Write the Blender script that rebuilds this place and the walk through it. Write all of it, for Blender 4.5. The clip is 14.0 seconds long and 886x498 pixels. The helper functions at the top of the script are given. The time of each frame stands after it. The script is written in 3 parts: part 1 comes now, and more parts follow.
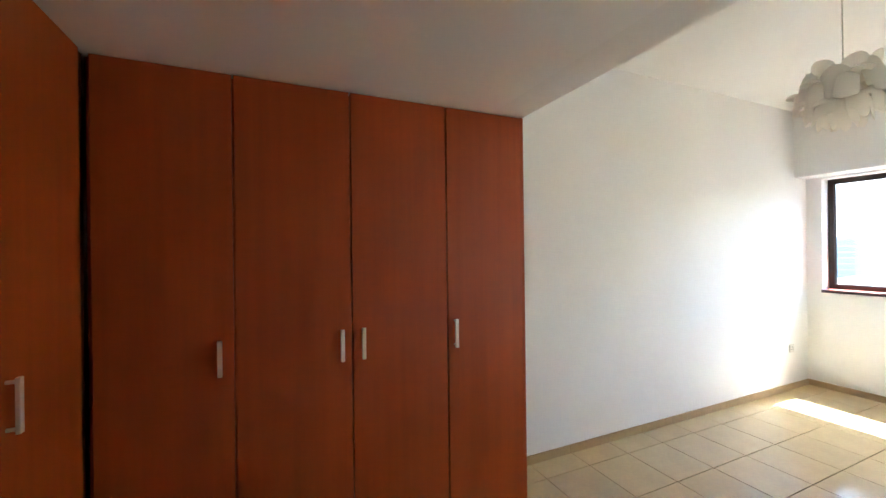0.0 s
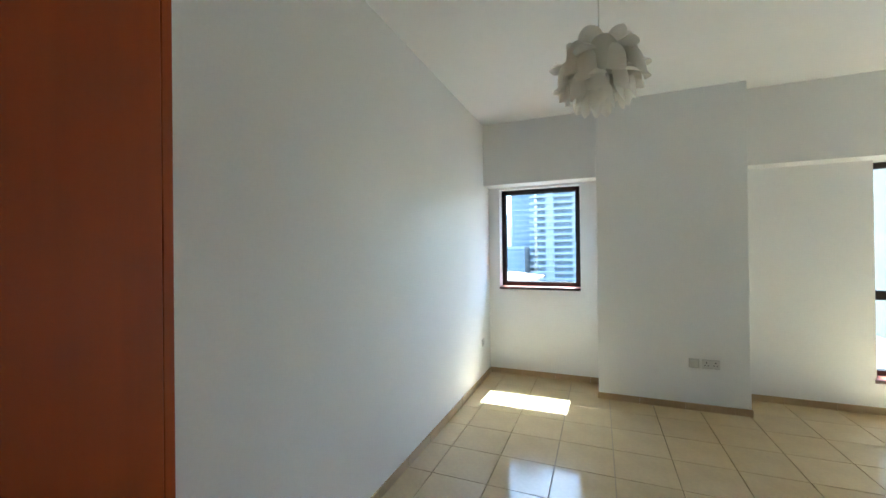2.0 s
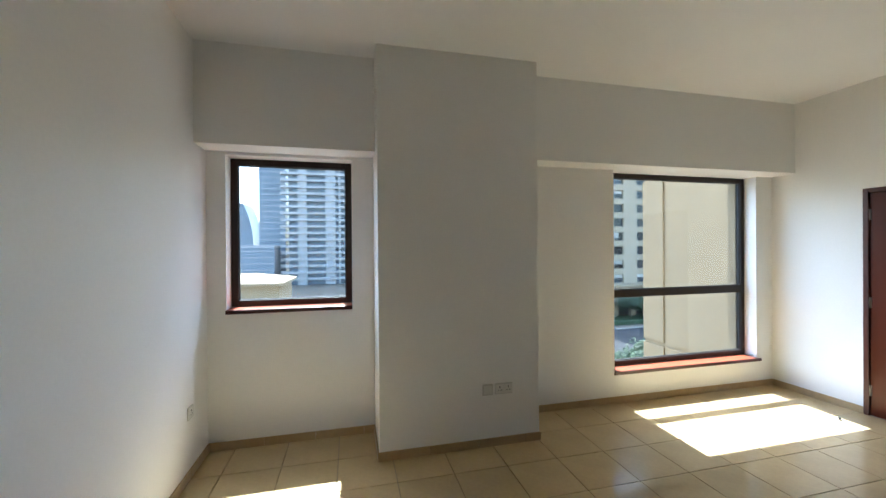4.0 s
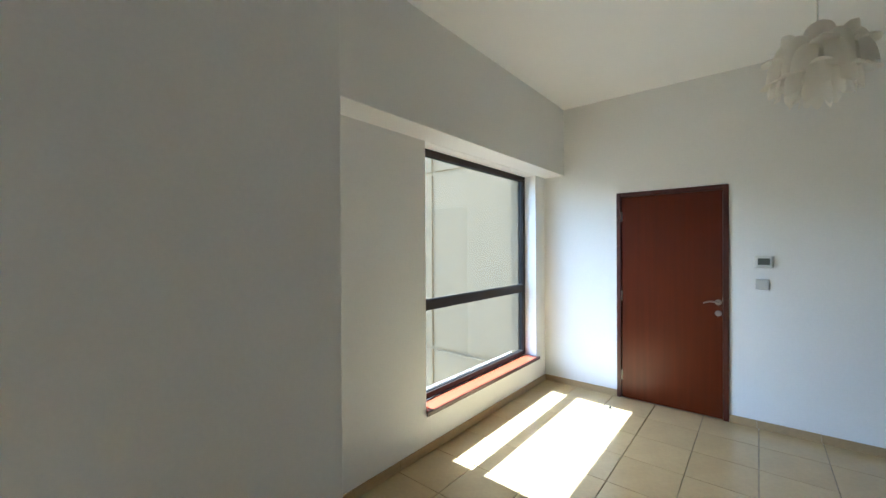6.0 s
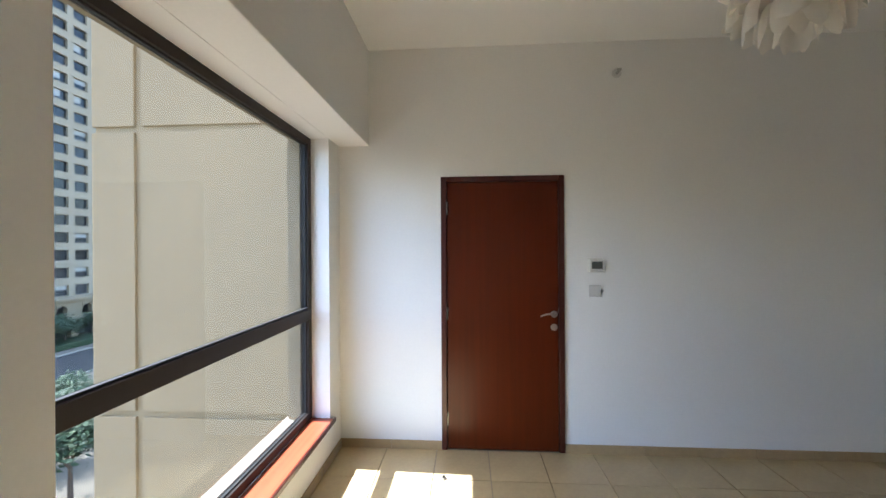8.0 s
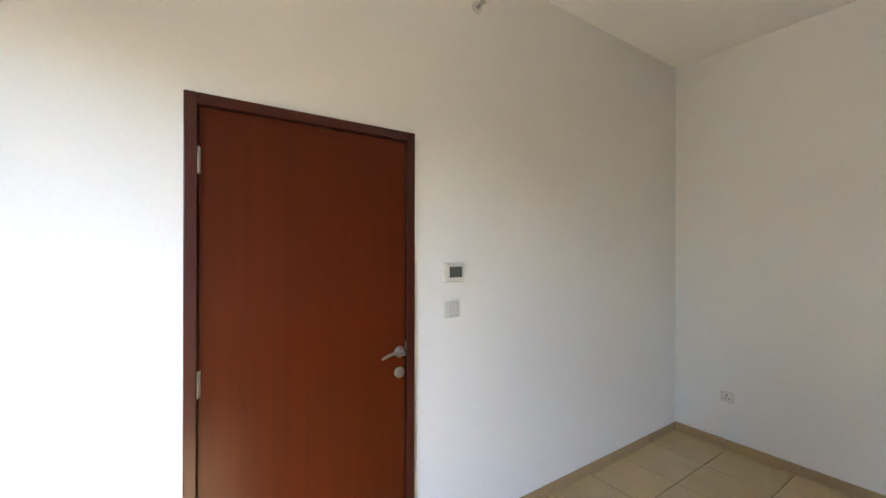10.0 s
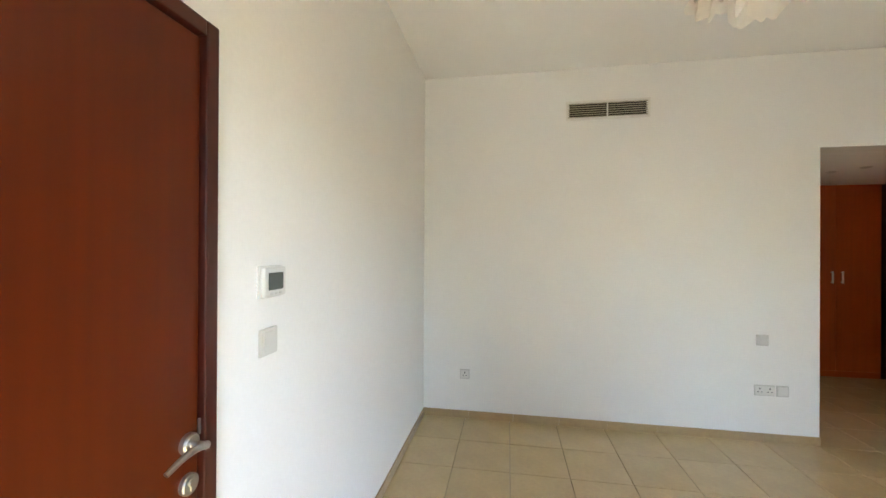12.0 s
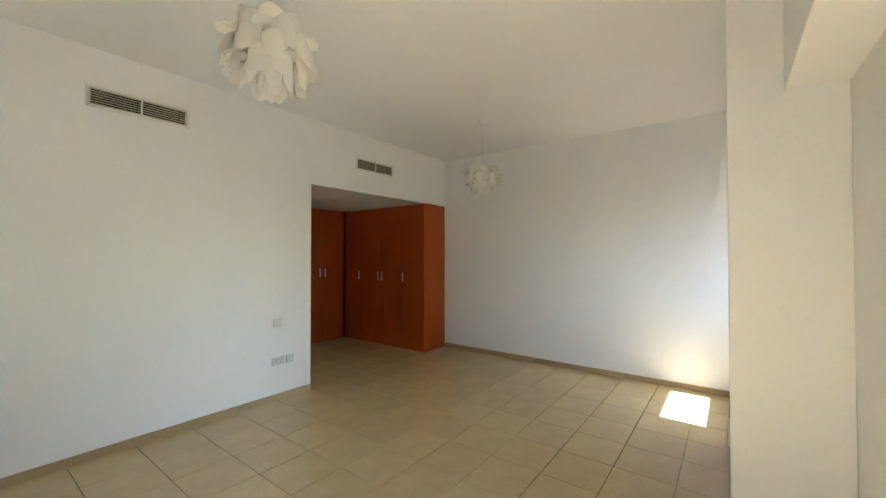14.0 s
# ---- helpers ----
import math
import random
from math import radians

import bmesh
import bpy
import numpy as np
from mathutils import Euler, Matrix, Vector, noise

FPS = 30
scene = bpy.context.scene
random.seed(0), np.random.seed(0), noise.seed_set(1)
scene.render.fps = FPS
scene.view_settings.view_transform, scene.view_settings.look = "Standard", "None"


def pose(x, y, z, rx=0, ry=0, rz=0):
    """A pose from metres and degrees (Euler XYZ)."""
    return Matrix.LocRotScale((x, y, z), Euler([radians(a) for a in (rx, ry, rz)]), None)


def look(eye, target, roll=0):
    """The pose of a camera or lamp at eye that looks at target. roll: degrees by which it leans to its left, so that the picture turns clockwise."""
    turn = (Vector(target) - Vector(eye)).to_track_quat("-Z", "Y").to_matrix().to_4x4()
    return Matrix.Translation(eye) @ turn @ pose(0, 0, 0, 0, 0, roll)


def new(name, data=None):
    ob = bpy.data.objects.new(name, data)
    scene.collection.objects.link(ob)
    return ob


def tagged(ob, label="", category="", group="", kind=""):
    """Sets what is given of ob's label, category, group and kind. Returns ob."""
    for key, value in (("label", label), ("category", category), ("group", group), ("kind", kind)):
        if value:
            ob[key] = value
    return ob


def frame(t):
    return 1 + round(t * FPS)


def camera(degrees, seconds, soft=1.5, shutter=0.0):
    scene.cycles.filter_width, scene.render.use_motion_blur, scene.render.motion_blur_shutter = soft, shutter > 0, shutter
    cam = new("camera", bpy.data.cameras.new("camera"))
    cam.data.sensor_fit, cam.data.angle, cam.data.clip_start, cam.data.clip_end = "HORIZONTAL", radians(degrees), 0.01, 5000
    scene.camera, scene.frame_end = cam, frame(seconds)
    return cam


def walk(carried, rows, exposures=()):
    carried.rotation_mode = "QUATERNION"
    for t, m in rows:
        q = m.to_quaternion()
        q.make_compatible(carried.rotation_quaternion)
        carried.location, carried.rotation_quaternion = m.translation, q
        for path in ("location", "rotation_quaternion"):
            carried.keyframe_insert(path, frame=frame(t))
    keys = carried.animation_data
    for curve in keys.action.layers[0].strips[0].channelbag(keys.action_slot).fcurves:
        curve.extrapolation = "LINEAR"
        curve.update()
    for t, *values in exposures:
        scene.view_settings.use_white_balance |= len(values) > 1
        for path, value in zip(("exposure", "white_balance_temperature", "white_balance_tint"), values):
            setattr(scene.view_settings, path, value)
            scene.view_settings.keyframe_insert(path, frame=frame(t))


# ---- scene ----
cam = camera(98.5, 14.0)
PATH = [
    (0, (2.373, -1.312, 1.624), (0.542, -0.509, 1.625), -0.7),
    (0.5, (2.072, -1.172, 1.586), (0.406, -0.066, 1.602), -0.9),
    (1, (1.786, -0.971, 1.598), (0.372, 0.443, 1.614), -0.8),
    (1.5, (1.525, -0.772, 1.605), (0.415, 0.892, 1.613), -0.5),
    (2, (1.323, -0.497, 1.58), (0.568, 1.356, 1.591), -0.7),
    (2.5, (1.145, -0.147, 1.632), (0.74, 1.811, 1.622), -0.9),
    (3, (1.087, 0.21, 1.63), (0.98, 2.207, 1.613), -0.8),
    (5.5, (1.349, 2.095, 1.563), (2.654, 3.611, 1.566), -0.3),
    (6, (1.565, 2.399, 1.576), (3.107, 3.673, 1.567), -0.3),
    (6.5, (1.866, 2.679, 1.583), (3.594, 3.686, 1.58), -0.4),
    (7, (2.143, 2.991, 1.582), (4.006, 3.719, 1.584), -0.5),
    (7.5, (2.487, 3.191, 1.582), (4.441, 3.614, 1.576), -0.5),
    (8, (2.848, 3.34, 1.572), (4.844, 3.469, 1.569), -0.3),
    (8.5, (3.204, 3.518, 1.577), (5.191, 3.297, 1.571), -0.2),
    (9, (3.536, 3.513, 1.575), (5.467, 2.993, 1.572), -0.1),
    (11.5, (4.906, 3.54, 1.533), (5.691, 1.701, 1.534), 0.3),
    (12, (5.054, 3.505, 1.544), (5.391, 1.534, 1.548), 0.3),
    (12.5, (5.157, 3.546, 1.552), (4.959, 1.556, 1.562), 0.1),
    (13, (5.237, 3.637, 1.551), (4.505, 1.776, 1.574), 0.1),
    (13.5, (5.234, 3.75, 1.55), (4.026, 2.157, 1.577), 0.0),
    (14, (5.222, 3.891, 1.553), (3.625, 2.688, 1.583), 0.0),
]
SKY_STRENGTH, SUN_STRENGTH = 0.14, 2.1
EXPOSURES = [(0.0, 5.6, 5100, 8), (0.5, 5.3, 5000, 12), (1.0, 5.0, 4900, 8), (2.0, 4.65, 4750, 0), (3.0, 4.0, 4950, 3), (5.5, 3.8, 5350, 6), (5.9, 3.9, 4900, 3),
             (6.5, 3.85, 4800, 4), (7.5, 3.65, 4950, 5), (8.0, 3.55, 5250, 10), (9.0, 3.8, 5550, 12), (11.5, 4.8, 5600, 9), (13.0, 4.9, 5400, 6), (14.0, 4.65, 5450, 5)]
walk(cam, [(t, look(eye, aim, roll)) for t, eye, aim, roll in PATH], EXPOSURES)

# ---- daylight ----
SUN_DIR = Vector((-0.035, -1.0, -1.80))
world = bpy.data.worlds.new("sky")
scene.world = world
world.use_nodes = True
sky = world.node_tree.nodes.new("ShaderNodeTexSky")
sky.sky_type, sky.sun_disc = "NISHITA", False
sky.sun_elevation, sky.sun_rotation = math.atan2(1.80, 1.0), 0.0
sky.dust_density, sky.air_density = 2.5, 1.2
background = world.node_tree.nodes["Background"]
world.node_tree.links.new(sky.outputs[0], background.inputs[0])
background.inputs[1].default_value = SKY_STRENGTH
sun = new("sun", bpy.data.lights.new("sun", "SUN"))
sun.data.energy, sun.data.angle, sun.data.color = SUN_STRENGTH, radians(0.53), (1.0, 0.96, 0.9)
sun.matrix_world = look((0, 20, 40), Vector((0, 20, 40)) + SUN_DIR)


# ---- materials ----
def material(name, colour, rough=0.5, metal=0.0, grain=0.0, grain_scale=(20, 20, 20), stain=0.0, stain_scale=1.5,
             bump=0.0, bump_scale=200.0, coat=0.0, spread=0.0, spec=0.5, rough_var=0.0):
    """Base colour with fine grain, large stains, relief and a spread of tone from piece to piece."""
    m = bpy.data.materials.new(name)
    m.use_nodes = True
    n, l = m.node_tree.nodes, m.node_tree.links
    p = n["Principled BSDF"]
    p.inputs["Roughness"].default_value, p.inputs["Metallic"].default_value = rough, metal
    p.inputs["Specular IOR Level"].default_value = spec
    p.inputs["Coat Weight"].default_value, p.inputs["Coat Roughness"].default_value = coat, 0.12
    co = n.new("ShaderNodeTexCoord")
    total = None

    def wave(scale, amount, detail):
        mp = n.new("ShaderNodeMapping")
        mp.inputs["Scale"].default_value = scale
        l.new(co.outputs["Object"], mp.inputs[0])
        t = n.new("ShaderNodeTexNoise")
        t.inputs["Scale"].default_value, t.inputs["Detail"].default_value = 1.0, detail
        l.new(mp.outputs[0], t.inputs[0])
        r = n.new("ShaderNodeMapRange")
        r.inputs["From Min"].default_value, r.inputs["From Max"].default_value = 0.3, 0.7
        r.inputs["To Min"].default_value, r.inputs["To Max"].default_value = 1 - amount, 1 + amount
        l.new(t.outputs[0], r.inputs[0])
        return r.outputs[0]

    def times(a, b):
        if a is None:
            return b
        k = n.new("ShaderNodeMath")
        k.operation = "MULTIPLY"
        l.new(a, k.inputs[0]), l.new(b, k.inputs[1])
        return k.outputs[0]

    if grain:
        total = times(total, wave(grain_scale, grain, 5))
    if stain:
        total = times(total, wave((stain_scale,) * 3, stain, 3))
    if spread:
        info = n.new("ShaderNodeObjectInfo")
        r = n.new("ShaderNodeMapRange")
        r.inputs["To Min"].default_value, r.inputs["To Max"].default_value = 1 - spread, 1 + spread
        l.new(info.outputs["Random"], r.inputs[0])
        total = times(total, r.outputs[0])
    if total is None:
        p.inputs["Base Color"].default_value = (*colour, 1)
    else:
        v = n.new("ShaderNodeVectorMath")
        v.operation = "SCALE"
        v.inputs[0].default_value = colour
        l.new(total, v.inputs["Scale"])
        l.new(v.outputs[0], p.inputs["Base Color"])
    if rough_var:
        w = wave((3, 3, 3), rough_var, 4)
        k = n.new("ShaderNodeMath")
        k.operation = "MULTIPLY"
        k.inputs[1].default_value = rough
        l.new(w, k.inputs[0]), l.new(k.outputs[0], p.inputs["Roughness"])
    if bump:
        t = n.new("ShaderNodeTexNoise")
        t.inputs["Scale"].default_value, t.inputs["Detail"].default_value = bump_scale, 4
        l.new(co.outputs["Object"], t.inputs[0])
        b = n.new("ShaderNodeBump")
        b.inputs["Strength"].default_value, b.inputs["Distance"].default_value = bump, 0.002
        l.new(t.outputs[0], b.inputs["Height"]), l.new(b.outputs[0], p.inputs["Normal"])
    return m


PAINT = material("white_wall_paint", (0.87, 0.863, 0.835), 0.55, grain=0.012, grain_scale=(60, 60, 60), stain=0.02, stain_scale=0.9, bump=0.18, bump_scale=130, spec=0.35)
CEILING = material("white_ceiling_paint", (0.90, 0.894, 0.87), 0.5, stain=0.02, stain_scale=0.8, bump=0.12, bump_scale=140, spec=0.4)
WOOD = material("cherry_veneer", (0.40, 0.072, 0.003), 0.40, grain=0.08, grain_scale=(26, 26, 0.9), stain=0.09, stain_scale=2.2, bump=0.05, bump_scale=60, spread=0.02, coat=0.0, spec=0.35, rough_var=0.1)
DOOR_WOOD = material("mahogany_veneer", (0.078, 0.0108, 0.001), 0.30, grain=0.12, grain_scale=(30, 30, 0.8), stain=0.1, stain_scale=1.6, spec=0.35)
FRAME_WOOD = material("dark_mahogany", (0.05, 0.008, 0.004), 0.35, grain=0.2, grain_scale=(30, 30, 1), coat=0.2)
SILL_WOOD = material("red_mahogany_sill", (0.30, 0.07, 0.028), 0.35, grain=0.2, grain_scale=(1.5, 30, 30), coat=0.2)
TILE = material("beige_glazed_tile", (0.53, 0.41, 0.215), 0.12, grain=0.035, grain_scale=(35, 35, 35), stain=0.05, stain_scale=4, spread=0.035, bump=0.03, bump_scale=25, rough_var=0.25)
SKIRT = material("tan_skirting_tile", (0.43, 0.31, 0.155), 0.28, grain=0.05, grain_scale=(30, 30, 30), spread=0.04)
GROUT = material("brown_grout", (0.33, 0.265, 0.17), 0.85, grain=0.1, grain_scale=(80, 80, 80))
BRONZE = material("dark_bronze_aluminium", (0.026, 0.019, 0.015), 0.5, spec=0.3, grain=0.05, grain_scale=(40, 40, 40))
SEAL = material("black_seal", (0.01, 0.01, 0.01), 0.6)
STEEL = material("brushed_steel", (0.50, 0.485, 0.46), 0.34, metal=1.0, grain=0.05, grain_scale=(90, 90, 8))
SATIN = material("satin_nickel", (0.78, 0.75, 0.69), 0.45, metal=0.55, grain=0.03, grain_scale=(90, 90, 8))
PLASTIC = material("off_white_plastic", (0.72, 0.71, 0.67), 0.35)
GREY_PLASTIC = material("pale_grey_plastic", (0.62, 0.61, 0.575), 0.4)
# Near-black colour that stands in for the shade inside openings.
OPENING_SHADE = material("opening_shade", (0.02, 0.02, 0.02), 0.6)
SCREEN = material("thermostat_display", (0.10, 0.11, 0.095), 0.15)
VENT_WHITE = material("cream_enamel", (0.80, 0.785, 0.74), 0.4)
SLAT = material("dark_cream_slat", (0.46, 0.42, 0.31), 0.5)
# Near-black colour puts the darkness of the vent gaps into a flat sheet.
DUCT_SHADE = material("duct_shade", (0.008, 0.006, 0.003), 0.9)
FACADE = material("cream_render", (0.37, 0.293, 0.182), 0.85, grain=0.02, grain_scale=(6, 6, 6), stain=0.06, stain_scale=0.6)
TOWER = material("tower_render", (0.47, 0.39, 0.27), 0.85, stain=0.05, stain_scale=0.15)
TOWER_TAN = material("tower_tan_render", (0.40, 0.31, 0.19), 0.85, stain=0.05, stain_scale=0.15)
TOWER_GLASS = material("dark_tower_glass", (0.035, 0.04, 0.045), 0.12, spread=0.5)
BLUE_GLASS = material("blue_curtain_glass", (0.22, 0.26, 0.31), 0.3, stain=0.12, stain_scale=0.08)
BLUE_WHITE = material("hazy_white_concrete", (0.50, 0.495, 0.48), 0.8, stain=0.05, stain_scale=0.1)
GROUND = material("sandy_paving", (0.19, 0.16, 0.115), 0.9, grain=0.1, grain_scale=(0.6, 0.6, 0.6), stain=0.15, stain_scale=0.05)
ASPHALT = material("grey_asphalt", (0.05, 0.049, 0.047), 0.9, grain=0.12, grain_scale=(3, 3, 3), stain=0.1, stain_scale=0.2)
KERB = material("pale_concrete", (0.42, 0.38, 0.31), 0.85, stain=0.08, stain_scale=0.5)
BLIND = material("pale_window_blind", (0.55, 0.54, 0.50), 0.8)
LEAF = material("tree_leaves", (0.04, 0.068, 0.024), 0.6, grain=0.3, grain_scale=(2, 2, 2))
BARK = material("tree_bark", (0.12, 0.085, 0.06), 0.9, grain=0.2, grain_scale=(8, 8, 2))


def glass(name, tint):
    m = bpy.data.materials.new(name)
    m.use_nodes = True
    n, l = m.node_tree.nodes, m.node_tree.links
    n.remove(n["Principled BSDF"])
    clear, gloss, mix, edge = n.new("ShaderNodeBsdfTransparent"), n.new("ShaderNodeBsdfGlossy"), n.new("ShaderNodeMixShader"), n.new("ShaderNodeLayerWeight")
    clear.inputs[0].default_value = (*tint, 1)
    gloss.inputs["Roughness"].default_value = 0.0
    edge.inputs[0].default_value = 0.5
    power, sheen = n.new("ShaderNodeMath"), n.new("ShaderNodeMath")
    power.operation, power.inputs[1].default_value = "POWER", 5.0
    sheen.operation, sheen.inputs[1].default_value, sheen.inputs[2].default_value = "MULTIPLY_ADD", 0.5, 0.02
    l.new(edge.outputs["Facing"], power.inputs[0]), l.new(power.outputs[0], sheen.inputs[0])
    l.new(sheen.outputs[0], mix.inputs[0]), l.new(clear.outputs[0], mix.inputs[1]), l.new(gloss.outputs[0], mix.inputs[2])
    l.new(mix.outputs[0], n["Material Output"].inputs[0])
    return m


def petal_plastic():
    m = bpy.data.materials.new("translucent_white_petal")
    m.use_nodes = True
    n, l = m.node_tree.nodes, m.node_tree.links
    n.remove(n["Principled BSDF"])
    a, b, c = n.new("ShaderNodeBsdfDiffuse"), n.new("ShaderNodeBsdfTranslucent"), n.new("ShaderNodeMixShader")
    g, c2 = n.new("ShaderNodeBsdfGlossy"), n.new("ShaderNodeMixShader")
    a.inputs[0].default_value, b.inputs[0].default_value = (0.92, 0.91, 0.87, 1), (0.96, 0.915, 0.81, 1)
    g.inputs["Roughness"].default_value = 0.45
    c.inputs[0].default_value, c2.inputs[0].default_value = 0.5, 0.04
    l.new(a.outputs[0], c.inputs[1]), l.new(b.outputs[0], c.inputs[2])
    l.new(c.outputs[0], c2.inputs[1]), l.new(g.outputs[0], c2.inputs[2])
    l.new(c2.outputs[0], n["Material Output"].inputs[0])
    return m


# Grey tint added to dim the outside view and the sky light.
GLASS = glass("window_glass", (0.60, 0.605, 0.59))
PETAL = petal_plastic()


# ---- building blocks ----
def box(bm, a, b, bevel=0.0):
    """A box from corner a to corner b, with bevelled edges, added to bm."""
    size = [q - p for p, q in zip(a, b)]
    made = bmesh.ops.create_cube(bm, size=1, matrix=Matrix.Translation([(p + q) / 2 for p, q in zip(a, b)]) @ Matrix.Diagonal((*size, 1)))
    if bevel:
        edges = list({e for v in made["verts"] for e in v.link_edges})
        bmesh.ops.bevel(bm, geom=edges, offset=bevel, segments=2, profile=0.5, affect="EDGES")
    return bm


def solid(a, b, bevel=0.0):
    return box(bmesh.new(), a, b, bevel)


def rod(bm, a, b, r, r2=None, sides=16):
    """A round bar, or a cone frustum, from a to b."""
    a, b = Vector(a), Vector(b)
    d = b - a
    m = Matrix.Translation((a + b) / 2) @ d.to_track_quat("Z", "Y").to_matrix().to_4x4()
    bmesh.ops.create_cone(bm, cap_ends=True, segments=sides, radius1=r, radius2=r if r2 is None else r2, depth=d.length, matrix=m)
    return bm


def mesh(name, bm, mat, smooth=False):
    me = bpy.data.meshes.new(name)
    bm.normal_update()
    bm.to_mesh(me)
    bm.free()
    me.materials.append(mat)
    if smooth:
        me.shade_smooth()
        me.set_sharp_from_angle(angle=radians(40))
    return me


def part(name, bm, mat, parent, label="", smooth=False):
    ob = new(name, mesh(name, bm, mat, smooth))
    ob.parent = parent
    if label:
        ob["label"] = label
    return ob


def structure(name, bm, mat, label, category="wall"):
    return tagged(new(name, mesh(name, bm, mat)), label, category, kind="structure")


def thing(name, label, category, group="", at=(0, 0, 0), turn=0):
    ob = new(name)
    ob.empty_display_size = 0.1
    ob.matrix_world = pose(*at, 0, 0, turn)
    return tagged(ob, label, category, group)


def pierced(axis, near, far, us, zs, holes):
    """A wall between the planes near and far of axis ('x' or 'y'), with rectangular holes (u0, u1, z0, z1) cut right through."""
    us = sorted({us[0], us[1], *[h[0] for h in holes], *[h[1] for h in holes]})
    zs = sorted({zs[0], zs[1], *[h[2] for h in holes], *[h[3] for h in holes]})
    full = lambda i, k: 0 <= i < len(us) - 1 and 0 <= k < len(zs) - 1 and not any(
        h[0] <= (us[i] + us[i + 1]) / 2 <= h[1] and h[2] <= (zs[k] + zs[k + 1]) / 2 <= h[3] for h in holes)
    bm = bmesh.new()
    at = lambda u, d, z: (d, u, z) if axis == "x" else (u, d, z)
    quad = lambda *c: bm.faces.new([bm.verts.new(at(*p)) for p in c])
    for i in range(len(us) - 1):
        for k in range(len(zs) - 1):
            if not full(i, k):
                continue
            u0, u1, z0, z1 = us[i], us[i + 1], zs[k], zs[k + 1]
            quad((u0, near, z0), (u1, near, z0), (u1, near, z1), (u0, near, z1))
            quad((u0, far, z0), (u0, far, z1), (u1, far, z1), (u1, far, z0))
            if not full(i - 1, k):
                quad((u0, near, z0), (u0, near, z1), (u0, far, z1), (u0, far, z0))
            if not full(i + 1, k):
                quad((u1, near, z0), (u1, far, z0), (u1, far, z1), (u1, near, z1))
            if not full(i, k - 1):
                quad((u0, near, z0), (u0, far, z0), (u1, far, z0), (u1, near, z0))
            if not full(i, k + 1):
                quad((u0, near, z1), (u1, near, z1), (u1, far, z1), (u0, far, z1))
    bmesh.ops.remove_doubles(bm, verts=bm.verts, dist=1e-5)
    bmesh.ops.recalc_face_normals(bm, faces=bm.faces)
    return bm


# ---- the room: x from the plain wall to the door wall, y from the niche wall to the windows ----
LENGTH, WIDTH, HEIGHT = 5.83, 4.357, 3.14
OUTER = 4.64
GLAZING = 4.52  # middle of the glass, set deep in the wall
NICHE_X, NICHE_Y, NICHE_H = 2.605, -2.56, 2.376
WIN_1 = (0.14, 1.12, 1.085, 2.362)
WIN_2 = (3.725, 5.595, 0.295, 2.384)
DOOR_Y = (2.602, 3.548)
DOOR_H = 2.13

structure("floor", solid((-0.2, NICHE_Y - 0.2, -0.30), (LENGTH + 0.2, OUTER, -0.012)), GROUT, "brown grout bed under the floor tiles", "floor")
structure("ceiling", solid((-0.2, NICHE_Y - 0.2, HEIGHT), (LENGTH + 0.2, OUTER, HEIGHT + 0.3)), CEILING, "smooth white painted ceiling", "ceiling")
structure("wall_west", solid((-0.2, NICHE_Y - 0.2, -0.012), (0, OUTER, HEIGHT)), PAINT, "plain white painted wall")
structure("wall_north", pierced("y", WIDTH, OUTER, (0, LENGTH), (-0.012, HEIGHT), [WIN_1, WIN_2]), PAINT, "white painted window wall with two openings")
structure("wall_east", pierced("x", LENGTH, LENGTH + 0.2, (-0.2, OUTER), (-0.012, HEIGHT), [(DOOR_Y[0] + 0.02, DOOR_Y[1] - 0.02, -0.012, DOOR_H - 0.02)]), PAINT, "white painted wall around the door")
structure("wall_south", pierced("y", -0.2, 0.0, (0, LENGTH), (-0.012, HEIGHT), [(0.0, NICHE_X, -0.012, NICHE_H)]), PAINT, "white painted wall with the wardrobe niche opening")
structure("wall_niche_east", solid((NICHE_X, NICHE_Y, -0.012), (NICHE_X + 0.15, -0.2, NICHE_H + 0.1)), PAINT, "white painted side wall of the niche")
structure("wall_niche_south", solid((0, NICHE_Y - 0.2, -0.012), (NICHE_X + 0.15, NICHE_Y, NICHE_H + 0.1)), PAINT, "white painted back wall of the niche")
# Unseen panel added close behind the door to stop light leaking past the leaf.
structure("wall_hall", solid((LENGTH + 0.203, 2.3, -0.012), (LENGTH + 0.32, 3.85, 2.5)), PAINT, "plain white panel added behind the door against light leaks")
structure("ceiling_niche", solid((0, NICHE_Y, NICHE_H), (NICHE_X, -0.2, NICHE_H + 0.1)), CEILING, "lower white ceiling over the wardrobe niche", "ceiling")
structure("pillar", solid((1.306, 3.88, -0.012), (2.626, WIDTH, HEIGHT + 0.01), 0.006), PAINT, "white painted pillar between the windows", "pillar")
structure("beam_1", solid((-0.01, 4.116, 2.386), (1.306, WIDTH + 0.002, HEIGHT + 0.01), 0.005), PAINT, "white painted beam over the small window", "beam")
structure("beam_2", solid((2.626, 4.116, 2.386), (LENGTH + 0.01, WIDTH + 0.002, HEIGHT + 0.01), 0.005), PAINT, "white painted beam over the large window", "beam")


# ---- windows ----
def bars(x0, x1, z0, z1, y0, y1, w, mat, parent, name="window_frame"):
    bm = bmesh.new()
    box(bm, (x0, y0, z0), (x0 + w, y1, z1), 0.003)
    box(bm, (x1 - w, y0, z0), (x1, y1, z1), 0.003)
    box(bm, (x0 + w, y0 + 0.001, z0), (x1 - w, y1 - 0.001, z0 + w), 0.003)
    box(bm, (x0 + w, y0 + 0.001, z1 - w), (x1 - w, y1 - 0.001, z1), 0.003)
    return part(name, bm, mat, parent)


